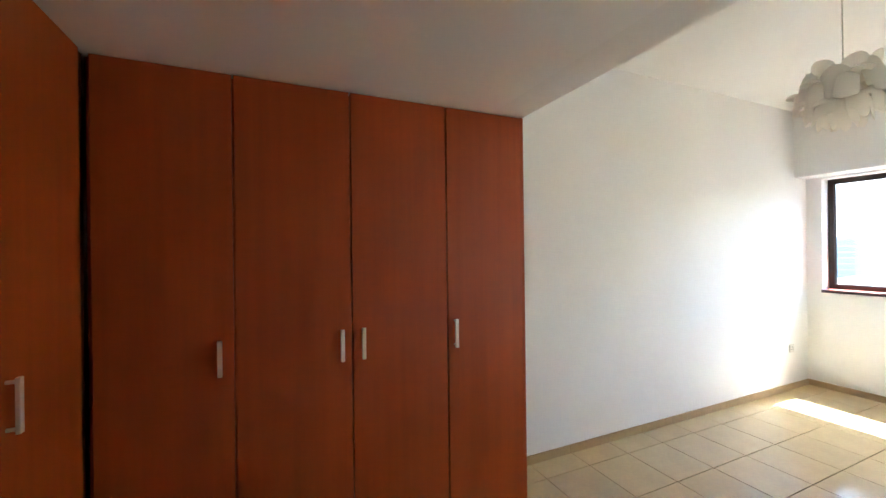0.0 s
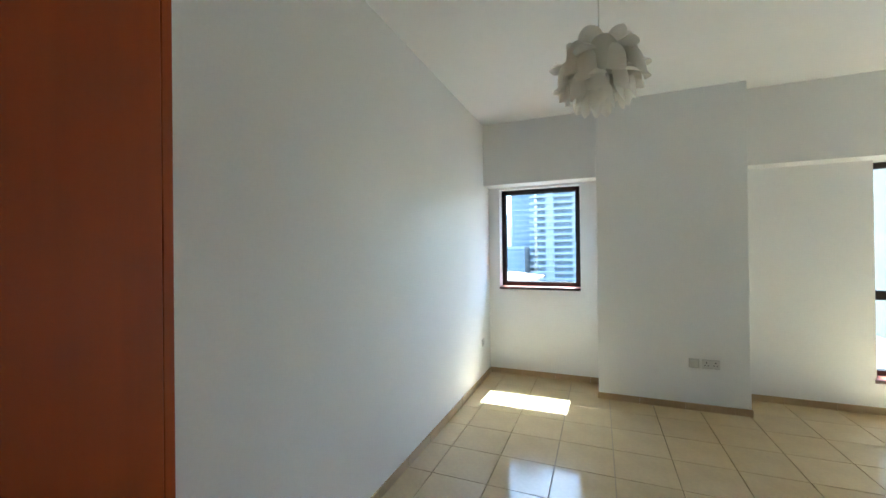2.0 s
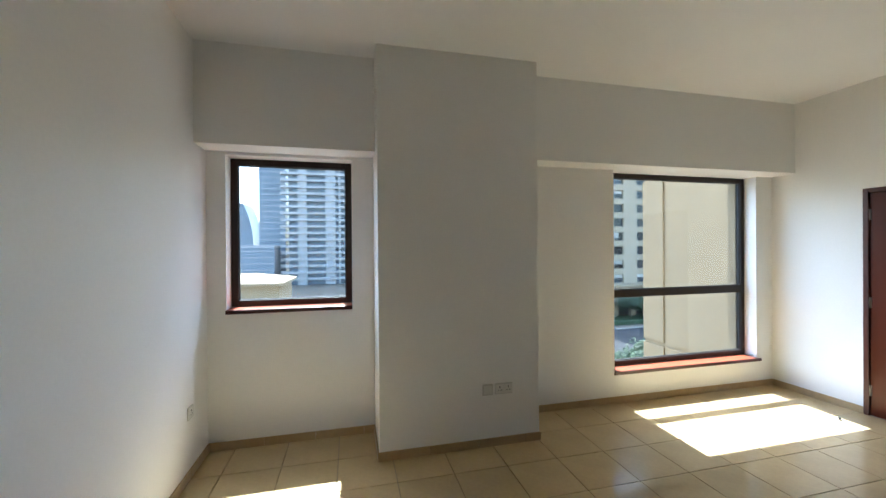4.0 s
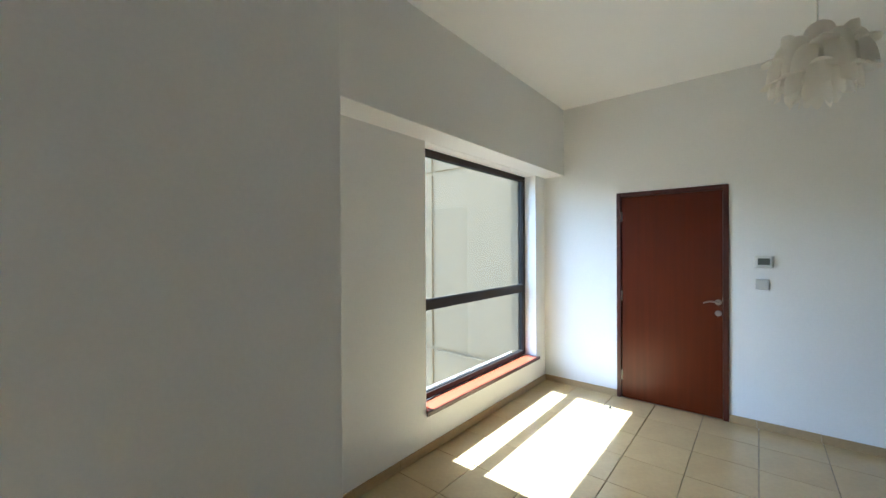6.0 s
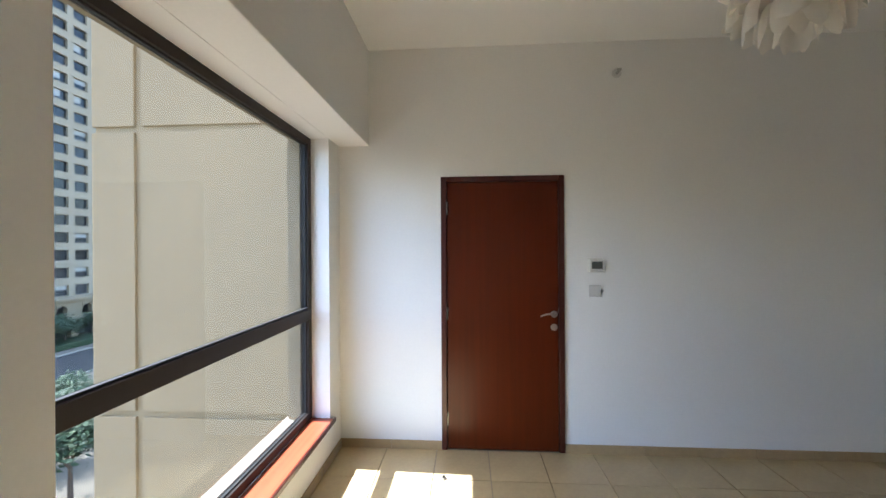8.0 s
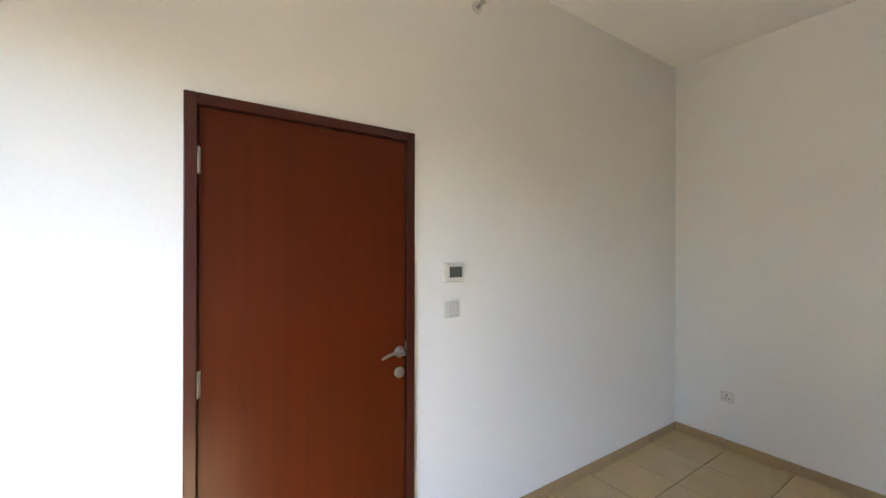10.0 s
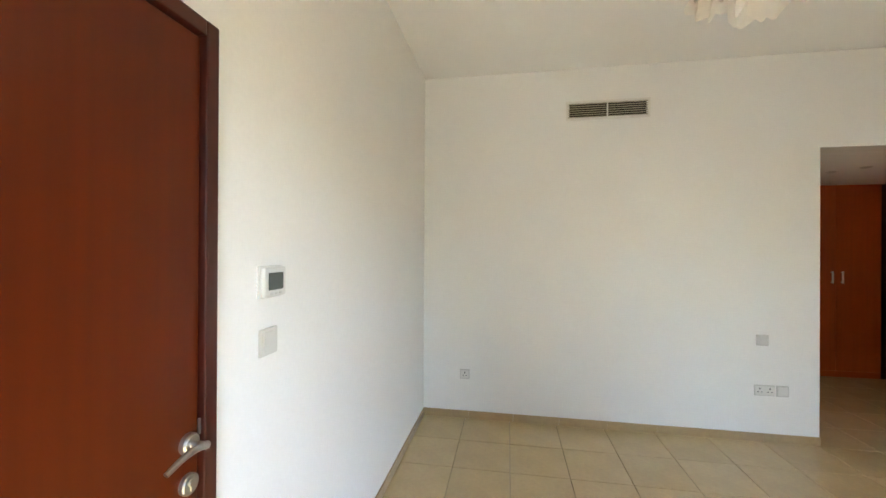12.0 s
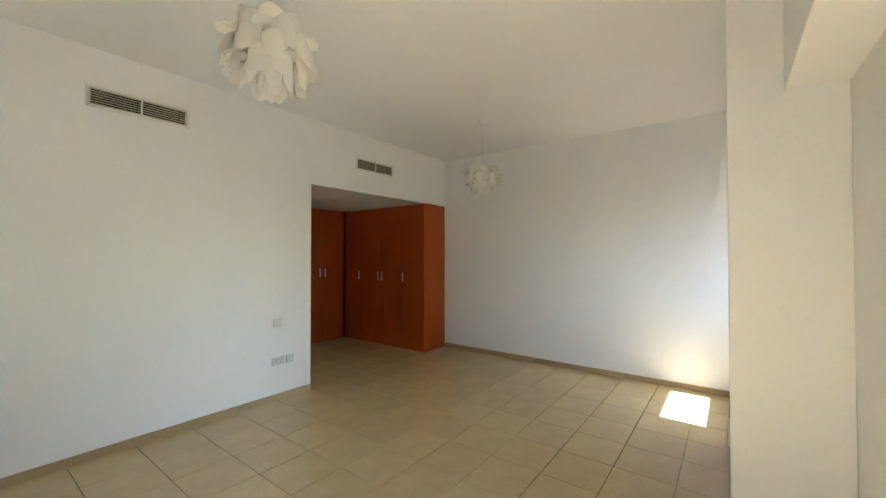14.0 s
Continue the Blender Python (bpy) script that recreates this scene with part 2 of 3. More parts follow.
def pane(x0, x1, z0, z1, y, parent):
    ob = part("pane", solid((x0, y - 0.003, z0), (x1, y + 0.003, z1)), GLASS, parent, "grey-tinted glass that dims the outside")
    ob.visible_shadow = False
    return ob


def window(name, opening, label, mullion=None, horn=0.0, jamb=0.006):
    x0, x1, z0, z1 = opening
    z0 += 0.035
    w = tagged(new(name), label, "window", kind="structure")
    bars(x0, x1, z0, z1, GLAZING - 0.03, GLAZING + 0.03, 0.052, BRONZE, w)
    bars(x0 + 0.046, x1 - 0.046, z0 + 0.046, z1 - 0.046, GLAZING - 0.013, GLAZING + 0.013, 0.014, SEAL, w, "seal")
    gx0, gx1 = x0 + 0.055, x1 - 0.055
    if mullion:
        part("transom", solid((x0 + 0.05, GLAZING - 0.035, mullion[0]), (x1 - 0.05, GLAZING + 0.032, mullion[1]), 0.004), BRONZE, w)
        part("glazing_bead", solid((x0 + 0.052, GLAZING - 0.027, mullion[1]), (x1 - 0.052, GLAZING - 0.009, mullion[1] + 0.012), 0.002), SEAL, w)
        pane(gx0, gx1, z0 + 0.055, mullion[0], GLAZING, w)
        pane(gx0, gx1, mullion[1], z1 - 0.055, GLAZING, w)
    else:
        pane(gx0, gx1, z0 + 0.055, z1 - 0.055, GLAZING, w)
    part("window_sill", solid((x0 - horn, 4.318, z0 - 0.035), (x1 + horn, 4.333, z0 - 0.002), 0.004), FRAME_WOOD, w, "dark mahogany nosing")
    part("sill_board", solid((x0 + 0.003, 4.333, z0 - 0.033), (x1 - 0.003, GLAZING - 0.031, z0 - 0.001), 0.002), SILL_WOOD, w, "red mahogany sill board")
    part("outer_sill", solid((x0 - 0.002, GLAZING + 0.032, z0 - 0.036), (x1 + 0.002, OUTER + 0.04, z0 + 0.004), 0.004), KERB, w, "pale outer sill")
    bm = bmesh.new()
    box(bm, (x0, GLAZING + 0.032, z0 + 0.004), (x0 + 0.006, OUTER + 0.004, z1))
    box(bm, (x1 - jamb, GLAZING + 0.032, z0 + 0.004), (x1, OUTER + 0.004, z1))
    box(bm, (x0 + 0.006, GLAZING + 0.032, z1 - 0.006), (x1 - jamb, OUTER + 0.004, z1))
    part("outer_reveal", bm, FACADE, w, "cream rendered outer reveal")
    return w


window("window_1", WIN_1, "small window with a dark bronze frame")
window("window_2", WIN_2, "large window with a dark bronze frame and a transom", (1.058, 1.138), 0.025, 0.055)


# ---- door ----
def door():
    d = tagged(new("door_1"), "closed mahogany door in a dark wooden frame", "door", kind="structure")
    d.location = (LENGTH, 0, 0)
    y0, y1, h = *DOOR_Y, DOOR_H
    bm = bmesh.new()
    for a, b in (((-0.014, y0, 0), (0.11, y0 + 0.042, h)), ((-0.014, y1 - 0.042, 0), (0.11, y1, h)), ((-0.0135, y0 + 0.042, h - 0.042), (0.11, y1 - 0.042, h))):
        box(bm, a, b, 0.004)
    part("door_frame", bm, FRAME_WOOD, d, "dark mahogany frame")
    bm = bmesh.new()
    for a, b in (((0.06, y0 + 0.042, 0), (0.10, y0 + 0.058, h - 0.042)), ((0.06, y1 - 0.058, 0), (0.10, y1 - 0.042, h - 0.042)), ((0.06, y0 + 0.058, h - 0.058), (0.10, y1 - 0.058, h - 0.042))):
        box(bm, a, b, 0.002)
    part("door_stop", bm, FRAME_WOOD, d)
    leaf = part("door_leaf", solid((0.004, y0 + 0.046, 0.006), (0.048, y1 - 0.046, h - 0.046), 0.002), DOOR_WOOD, d)
    for z in (0.236, 1.06, 1.884):
        bm = rod(bmesh.new(), (-0.004, y1 - 0.044, z - 0.05), (-0.004, y1 - 0.044, z + 0.05), 0.006, sides=12)
        for k in (-0.018, 0.018):
            rod(bm, (-0.004, y1 - 0.044, z + k - 0.0015), (-0.004, y1 - 0.044, z + k + 0.0015), 0.0072, sides=12)
        box(bm, (0.0015, y1 - 0.054, z - 0.05), (0.005, y1 - 0.046, z + 0.05), 0.001)
        part("hinge", bm, STEEL, d, "steel butt hinge")
    handle = part("door_handle", rod(rod(bmesh.new(), (0.005, 2.680, 1.062), (-0.008, 2.680, 1.062), 0.026, sides=28), (-0.008, 2.680, 1.062), (-0.012, 2.680, 1.062), 0.024, 0.020, 28), STEEL, leaf, "round steel rose", True)
    bm = rod(bmesh.new(), (-0.008, 2.680, 1.062), (-0.05, 2.680, 1.062), 0.009)
    last = Vector((-0.048, 2.676, 1.062))
    for i in range(1, 13):
        s = i / 12
        here = Vector((-0.048 - 0.006 * math.sin(s * 3), 2.676 + 0.115 * s, 1.062 + 0.012 * math.sin(s * 3.0) - 0.012 * s * s))
        rod(bm, last, here, 0.0095 - 0.003 * (i - 1) / 12, 0.0095 - 0.003 * s, 12)
        last = here
    part("lever", bm, STEEL, handle, "curved steel lever", True)
    bm = rod(rod(bmesh.new(), (0.005, 2.680, 0.962), (-0.006, 2.680, 0.962), 0.026, sides=28), (-0.006, 2.680, 0.962), (-0.009, 2.680, 0.962), 0.024, 0.021, 28)
    esc = part("escutcheon", bm, STEEL, leaf, "round steel key plate", True)
    bm = rod(bmesh.new(), (-0.008, 2.680, 0.966), (-0.014, 2.680, 0.966), 0.009)
    box(bm, (-0.013, 2.677, 0.948), (-0.009, 2.683, 0.964))
    part("key_cylinder", bm, STEEL, esc, "", True)
    part("strike_plate", solid((-0.002, y0 + 0.040, 1.07), (0.004, y0 + 0.0475, 1.11), 0.001), STEEL, d, "small steel strike plate")


door()


# ---- wardrobes in the niche ----
def pull(parent, at, turn):
    """A flat bar pull on two posts, standing out along its own x."""
    bm = box(bmesh.new(), (0.020, -0.009, -0.074), (0.032, 0.009, 0.074), 0.0025)
    for z in (-0.062, 0.062):
        rod(bm, (0.0, 0, z), (0.022, 0, z), 0.0055, sides=12)
    h = part("handle", bm, SATIN, parent, "flat satin nickel bar handle")
    h.matrix_local = pose(*at, 0, 0, turn)
    return h


def wardrobe_long():
    w = thing("wardrobe", "tall cherry-veneer wardrobe with four doors in the niche", "wardrobe")
    part("body", solid((0.004, -1.968, 0.0), (0.500, -0.024, NICHE_H - 0.004)), WOOD, w)
    part("end_panel", solid((0.004, -0.023, 0.075), (0.552, -0.003, NICHE_H - 0.004), 0.0015), WOOD, w)
    part("plinth", solid((0.004, -0.023, 0.0), (0.549, -0.004, 0.073), 0.0015), WOOD, w)
    part("toe_board", solid((0.500, -1.95, 0.0), (0.546, -0.024, 0.073), 0.0015), WOOD, w)
    seams = (-1.945, -1.472, -0.986, -0.491, -0.02)
    for i in range(4):
        a, b = seams[i] + 0.0035, seams[i + 1] - 0.0035
        d = part("door", solid((0.531, a, 0.077), (0.552, b, NICHE_H - 0.008), 0.0025), WOOD, w, "flat cherry-veneer door")
        pull(d, (0.552, (b - 0.05, b - 0.044, a + 0.047, a + 0.037)[i], 1.185), 0)


def wardrobe_back():
    w = thing("wardrobe", "tall cherry-veneer wardrobe across the back of the niche", "wardrobe")
    part("body", solid((0.555, NICHE_Y + 0.004, 0.0), (NICHE_X - 0.004, -2.005, NICHE_H - 0.004)), WOOD, w)
    # Dark strip that paints the shade of the gap between the wardrobes.
    part("filler", solid((0.528, -1.981, 0.0), (0.585, -1.970, NICHE_H - 0.006)), FRAME_WOOD, w, "dark strip put in the corner gap as its shade")
    part("toe_board", solid((0.588, -2.005, 0.0), (NICHE_X - 0.006, -1.965, 0.073)), WOOD, w)
    seams = (0.588, 1.066, 1.56, 2.06, NICHE_X - 0.004)
    for i in range(4):
        a, b = seams[i] + 0.0035, seams[i + 1] - 0.0035
        d = part("door", solid((a, -1.977, 0.077), (b, -1.955, NICHE_H - 0.008), 0.0025), WOOD, w, "flat cherry-veneer door")
        pull(d, ((b - 0.05, a + 0.05)[i % 2], -1.955, 1.23), 90)


wardrobe_long()
wardrobe_back()


# ---- petal pendant lamps ----
def petal(profile, width, tip):
    """A bent strip of thin plastic; profile lists (radius, height) from root to tip, the ends rounded."""
    bm = bmesh.new()
    rows, n = [], 9
    for i, (r, z) in enumerate(profile):
        s = i / (len(profile) - 1)
        half = width / 2 * min(1.0, 0.75 + 0.8 * s)
        if s > 1 - tip:
            half *= math.sqrt(max(0.02, 1 - ((s - 1 + tip) / tip) ** 2))
        (ra, za), (rb, zb) = profile[max(i - 1, 0)], profile[min(i + 1, len(profile) - 1)]
        run_len = math.hypot(rb - ra, zb - za)
        nr, nz = abs(zb - za) / run_len, (rb - ra) / run_len
        across = [half * (2 * k / (n - 1) - 1) for k in range(n)]
        rows.append([bm.verts.new((r - 11.0 * nr * u * u, u, z - 11.0 * nz * u * u)) for u in across])
    for a, b in zip(rows, rows[1:]):
        for k in range(n - 1):
            bm.faces.new((a[k], a[k + 1], b[k + 1], b[k]))
    bmesh.ops.recalc_face_normals(bm, faces=bm.faces)
    return bm


def arc(r0, z0, r1, z1, r2, z2, steps=25):
    out = []
    for i in range(steps):
        s = i / (steps - 1)
        out.append(((1 - s) ** 2 * r0 + 2 * s * (1 - s) * r1 + s * s * r2, (1 - s) ** 2 * z0 + 2 * s * (1 - s) * z1 + s * s * z2))
    return out


TIERS = (  # profile, width, how many, first angle, roundness of the tip
    (arc(0.04, 0.06, 0.170, 0.06, 0.150, 0.168), 0.118, 6, 0, 0.24),
    (arc(0.05, 0.04, 0.165, 0.27, 0.200, -0.050), 0.125, 6, 30, 0.03),
    (arc(0.08, 0.01, 0.200, 0.10, 0.240, 0.045), 0.100, 6, 2, 0.24),
    (arc(0.06, 0.00, 0.200, 0.16, 0.215, -0.085), 0.105, 8, 12, 0.03),
    (arc(0.05, -0.04, 0.190, 0.00, 0.225, -0.068), 0.090, 8, 34, 0.24),
    (arc(0.05, -0.04, 0.165, 0.08, 0.172, -0.145), 0.090, 8, 30, 0.05),
    (arc(0.04, -0.06, 0.115, 0.03, 0.122, -0.185), 0.074, 7, 10, 0.20),
    (arc(0.02, -0.08, 0.055, -0.02, 0.060, -0.205), 0.058, 5, 25, 0.22),
)


def pendant(at, turn):
    lamp = thing("pendant_lamp", "white pendant lamp of overlapping curved plastic petals", "lamp", "petal pendant lamps", at, turn)
    top = HEIGHT - at[2]
    part("cord", rod(bmesh.new(), (0, 0, 0.07), (0, 0, top - 0.05), 0.0035, sides=8), PLASTIC, lamp, "thin white cord")
    bm = rod(bmesh.new(), (0, 0, top), (0, 0, top - 0.055), 0.05, 0.036, 28)
    rod(bm, (0, 0, top - 0.055), (0, 0, top - 0.07), 0.012, 0.008, 16)
    part("ceiling_rose", bm, PLASTIC, lamp, "white cup-shaped ceiling rose", True)
    bm = rod(bmesh.new(), (0, 0, 0.0), (0, 0, 0.08), 0.03, 0.02, 20)
    rod(bm, (0, 0, -0.03), (0, 0, 0.0), 0.045, 0.045, 20)
    part("lamp_holder", bm, PLASTIC, lamp, "", True)
    bm = bmesh.new()
    bmesh.ops.create_uvsphere(bm, u_segments=20, v_segments=12, radius=0.075, matrix=pose(0, 0, -0.02))
    shade = part("shade", bm, PETAL, lamp, "inner white globe that holds the petals", True)
    for profile, width, count, first, tip in TIERS:
        me = mesh("petal", petal(profile, width, tip), PETAL, True)
        for i in range(count):
            p = new("petal", me)
            p.parent = shade
            j = random.uniform
            p.matrix_local = pose(0, 0, j(-0.008, 0.008), j(-3, 3), j(-5, 5), first + 360 * i / count + j(-5, 5))
    return lamp


pendant((1.338, 1.56, 2.46), 10)
pendant((4.284, 2.166, 2.49), 55)


# ---- fittings on the walls and ceiling; each is built facing its own -y ----
def wall_plate(name, label, category, at, turn, w=0.088, h=0.088, kind="switch", group=""):
    p = thing(name, label, category, group, at, turn)
    part("plate", solid((-w / 2, -0.011, -h / 2), (w / 2, 0.0, h / 2), 0.003), GREY_PLASTIC, p)
    gangs = max(1, round(w / 0.088))
    for g in range(gangs):
        cx = (g - (gangs - 1) / 2) * (w / gangs)
        if kind == "switch":
            part("rocker", solid((cx - 0.030, -0.0145, -0.034), (cx + 0.030, -0.010, 0.034), 0.002), GREY_PLASTIC, p)
        elif kind == "socket":
            part("face", solid((cx - 0.036, -0.0125, -0.036), (cx + 0.036, -0.010, 0.036), 0.0015), PLASTIC, p)
            # Dark chips on the face in place of the shade in the pin holes.
            bm = box(bmesh.new(), (cx - 0.004, -0.0135, 0.008), (cx + 0.004, -0.012, 0.022))
            for s in (-1, 1):
                box(bm, (cx + s * 0.013 - 0.005, -0.0135, -0.014), (cx + s * 0.013 + 0.005, -0.012, -0.008))
            part("pin_holes", bm, OPENING_SHADE, p, "dark marks put on for the shaded pin holes")
        else:
            part("face", solid((cx - 0.034, -0.0125, -0.034), (cx + 0.034, -0.010, 0.034), 0.0015), PLASTIC, p)
    return p


WEST, EAST, SOUTH, NORTH = 90, -90, 180, 0
wall_plate("light_switch", "pale grey light switch on the wall beside the door", "switch", (LENGTH, 2.373, 1.243), EAST)
wall_plate("power_socket", "pale grey double socket low on the pillar", "socket", (2.309, 3.88, 0.458), NORTH, 0.146, 0.088, "socket")
wall_plate("blank_plate", "pale grey blank plate beside the socket on the pillar", "wall plate", (2.170, 3.88, 0.458), NORTH, kind="blank")
wall_plate("power_socket", "small pale socket low on the wall near the corner", "socket", (5.443, 0.0, 0.402), SOUTH, kind="socket")
wall_plate("light_switch", "pale switch on the wall beside the niche", "switch", (3.014, 0.0, 0.822), SOUTH)
wall_plate("power_socket", "pale double socket low on the wall beside the niche", "socket", (2.998, 0.0, 0.415), SOUTH, 0.146, 0.086, "socket")
wall_plate("blank_plate", "pale blank plate beside the double socket", "wall plate", (2.868, 0.0, 0.415), SOUTH, kind="blank")
wall_plate("power_socket", "pale socket on the plain wall near the window", "socket", (0.0, 4.0, 0.46), WEST, kind="socket")


def thermostat():
    t = thing("thermostat", "white thermostat with a dark display above the switch", "thermostat", "", (LENGTH, 2.363, 1.437), EAST)
    part("backplate", solid((-0.063, -0.008, -0.053), (0.063, 0, 0.053), 0.003), PLASTIC, t)
    case = part("casing", solid((-0.058, -0.026, -0.048), (0.058, -0.008, 0.048), 0.006), PLASTIC, t)
    part("display", solid((-0.040, -0.0275, -0.026), (0.040, -0.0255, 0.030), 0.0008), SCREEN, case, "dark grey display")
    bm = bmesh.new()
    for i in range(3):
        box(bm, (-0.03 + i * 0.024, -0.0285, -0.041), (-0.018 + i * 0.024, -0.0255, -0.034), 0.0008)
    part("button", bm, GREY_PLASTIC, case)


thermostat()


def vent(at, w, h):
    v = thing("air_vent", "cream metal air vent with horizontal slats high on the wall", "air vent", "air vents over the niche wall", at, SOUTH)
    # Thin sheet; the shade between the slats is in its colour.
    part("duct", solid((-w / 2 + 0.012, -0.0022, -h / 2 + 0.012), (w / 2 - 0.012, -0.0002, h / 2 - 0.012)), DUCT_SHADE, v, "dark sheet behind the slats, coloured as shade")
    bm = bmesh.new()
    o = 0.018
    box(bm, (-w / 2 - o, -0.012, -h / 2 - o), (w / 2 + o, 0, -h / 2), 0.002)
    box(bm, (-w / 2 - o, -0.012, h / 2), (w / 2 + o, 0, h / 2 + o), 0.002)
    box(bm, (-w / 2 - o, -0.0115, -h / 2), (-w / 2, 0, h / 2), 0.002)
    box(bm, (w / 2, -0.0115, -h / 2), (w / 2 + o, 0, h / 2), 0.002)
    box(bm, (-0.006, -0.0125, -h / 2), (0.006, 0, h / 2), 0.0015)
    part("frame", bm, VENT_WHITE, v)
    n = 7
    bm = bmesh.new()
    box(bm, (-(w / 2 - 0.006) / 2, -0.004, -0.0028), ((w / 2 - 0.006) / 2, 0.004, 0.0028))
    me = mesh("slat", bm, SLAT)
    for side in (-1, 1):
        for i in range(n):
            s = new("slat", me)
            s.parent = v
            s.matrix_local = pose(side * (w / 4 + 0.003), -0.0072, -h / 2 + h * (i + 0.5) / n, 0, 0, 0) @ Matrix.Diagonal((0.99, 1, 1, 1))


vent((4.212, 0, 2.769), 0.655, 0.132)
vent((1.602, 0, 2.748), 0.645, 0.13)


def sprinkler():
    s = thing("sprinkler", "small steel sidewall sprinkler high on the wall", "sprinkler", "", (LENGTH, 2.205, 2.896), EAST)
    part("rose", rod(bmesh.new(), (0, 0, 0), (0, -0.008, 0), 0.036, 0.03, 24), PLASTIC, s, "white round rose", True)
    bm = rod(bmesh.new(), (0, -0.006, 0), (0, -0.04, 0), 0.011, 0.009)
    rod(bm, (0, -0.04, 0), (0, -0.055, 0), 0.004)
    part("nozzle", bm, STEEL, s, "", True)
    part("deflector", solid((-0.016, -0.058, -0.004), (0.016, -0.050, 0.014), 0.002), STEEL, s)


sprinkler()


def downlight(at):
    d = thing("downlight", "small recessed white downlight in the niche ceiling, unlit", "downlight", "niche downlights", at)
    bm = rod(bmesh.new(), (0, 0, 0), (0, 0, -0.006), 0.05, 0.043, 28)
    part("trim_ring", bm, PLASTIC, d, "", True)
    part("lens", rod(bmesh.new(), (0, 0, -0.005), (0, 0, -0.0085), 0.034, sides=24), GREY_PLASTIC, d, "pale frosted lens")


downlight((1.74, -1.09, NICHE_H))
downlight((1.60, -0.88, NICHE_H))


def stopper():
    d = thing("door_stopper", "small steel door stopper screwed to the floor", "door stopper", "", (5.445, 3.51, 0))
    part("base", rod(bmesh.new(), (0, 0, 0), (0, 0, 0.006), 0.02, sides=20), STEEL, d, "", True)
    part("post", rod(bmesh.new(), (0, 0, 0.006), (0, 0, 0.018), 0.009, 0.008), STEEL, d, "", True)
    part("rubber_cap", rod(bmesh.new(), (0, 0, 0.014), (0, 0, 0.022), 0.011, 0.010), SEAL, d, "black rubber cap", True)


stopper()


# ---- outside: the building's own wing beyond the large window ----
structure("building_core_1", solid((-1.5, -4, -14), (6.98, OUTER - 0.02, -0.31)), FACADE, "storeys of the building below the room")
# Unseen block added above the room to keep sky light off the wing.
structure("building_core_2", solid((-1.5, -4, HEIGHT + 0.31), (6.98, OUTER - 0.02, 16)), FACADE, "unseen block added above the room to shade the wing")


def wing():
    w = tagged(new("building_wing"), "cream rendered wing of the building with recessed joints", "building wall", kind="structure")
    part("wall", solid((7.015, OUTER - 0.02, -14), (9, 7.64, 15.9)), FACADE, w)
    zs = [-14] + [-0.31 + 3.265 * k for k in range(-4, 6)]
    for z0, z1 in zip(zs, zs[1:]):
        for y0, y1 in ((OUTER, 7.055), (7.145, 7.66)):
            part("panel", solid((6.98, y0, z0 + 0.035), (7.025, y1, z1 - 0.035), 0.008), FACADE, w)


wing()


# ---- outside: ground, road, towers, trees ----
STREET = -14.0
structure("ground", solid((-900, -300, STREET - 0.5), (900, 2500, STREET)), GROUND, "sandy paved ground reaching the horizon", "ground")
structure("road", solid((-60, 52, STREET), (120, 63, STREET + 0.03)), ASPHALT, "grey asphalt road between pale kerbs", "road")
structure("road_ramp", solid((36, 36, STREET), (46, 52, STREET + 0.035)), ASPHALT, "grey asphalt driveway", "road")
bm = bmesh.new()
for a, b in (((-60, 51.6, STREET), (36, 52, STREET + 0.16)), ((46, 51.6, STREET), (120, 52, STREET + 0.16)), ((-60, 63, STREET), (120, 63.4, STREET + 0.16))):
    box(bm, a, b, 0.03)
structure("kerb", bm, KERB, "pale concrete kerbs along the road", "kerb")
bm = bmesh.new()
box(bm, (18, 48.0, STREET), (36, 48.4, STREET + 1.7), 0.05)
box(bm, (18, 47.9, STREET + 1.7), (36, 48.5, STREET + 1.95), 0.04)
structure("garden_wall", bm, KERB, "pale rendered boundary wall along the driveway", "wall")
# Dark strips on the wall's face give the slots their shade; nothing is cut.
bm = bmesh.new()
for i in range(5):
    box(bm, (19 + i * 3.4, 47.94, STREET + 0.8), (21.6 + i * 3.4, 47.99, STREET + 1.2))
structure("wall_slots", bm, OPENING_SHADE, "dark strips on the boundary wall, standing in for shaded slots", "trim")


def shared_windows(parent, xs, y, zs, w, h, mat, depth=0.35, name="window"):
    """Recessed dark panes with a sill and a frame, all on one mesh."""
    bm = box(bmesh.new(), (-w / 2, -0.03, -h / 2), (w / 2, 0.05, h / 2))
    pane_mesh = mesh(name, bm, mat)
    rng = random.Random(int(xs[0] * 10))
    upper = mesh("blind", box(bmesh.new(), (-w * 0.46, -0.07, h * 0.05), (w * 0.46, -0.035, h * 0.46)), BLIND)
    lower = mesh("blind", box(bmesh.new(), (-w * 0.46, -0.07, -h * 0.2), (w * 0.1, -0.035, h * 0.46)), BLIND)
    for x in xs:
        for z in zs:
            ob = new(name, pane_mesh)
            ob.parent = parent
            ob.location = (x, y, z)
            if rng.random() < 0.3:
                b = new("blind", (upper, lower)[rng.random() < 0.4])
                b.parent, b.location = parent, (x, y, z)


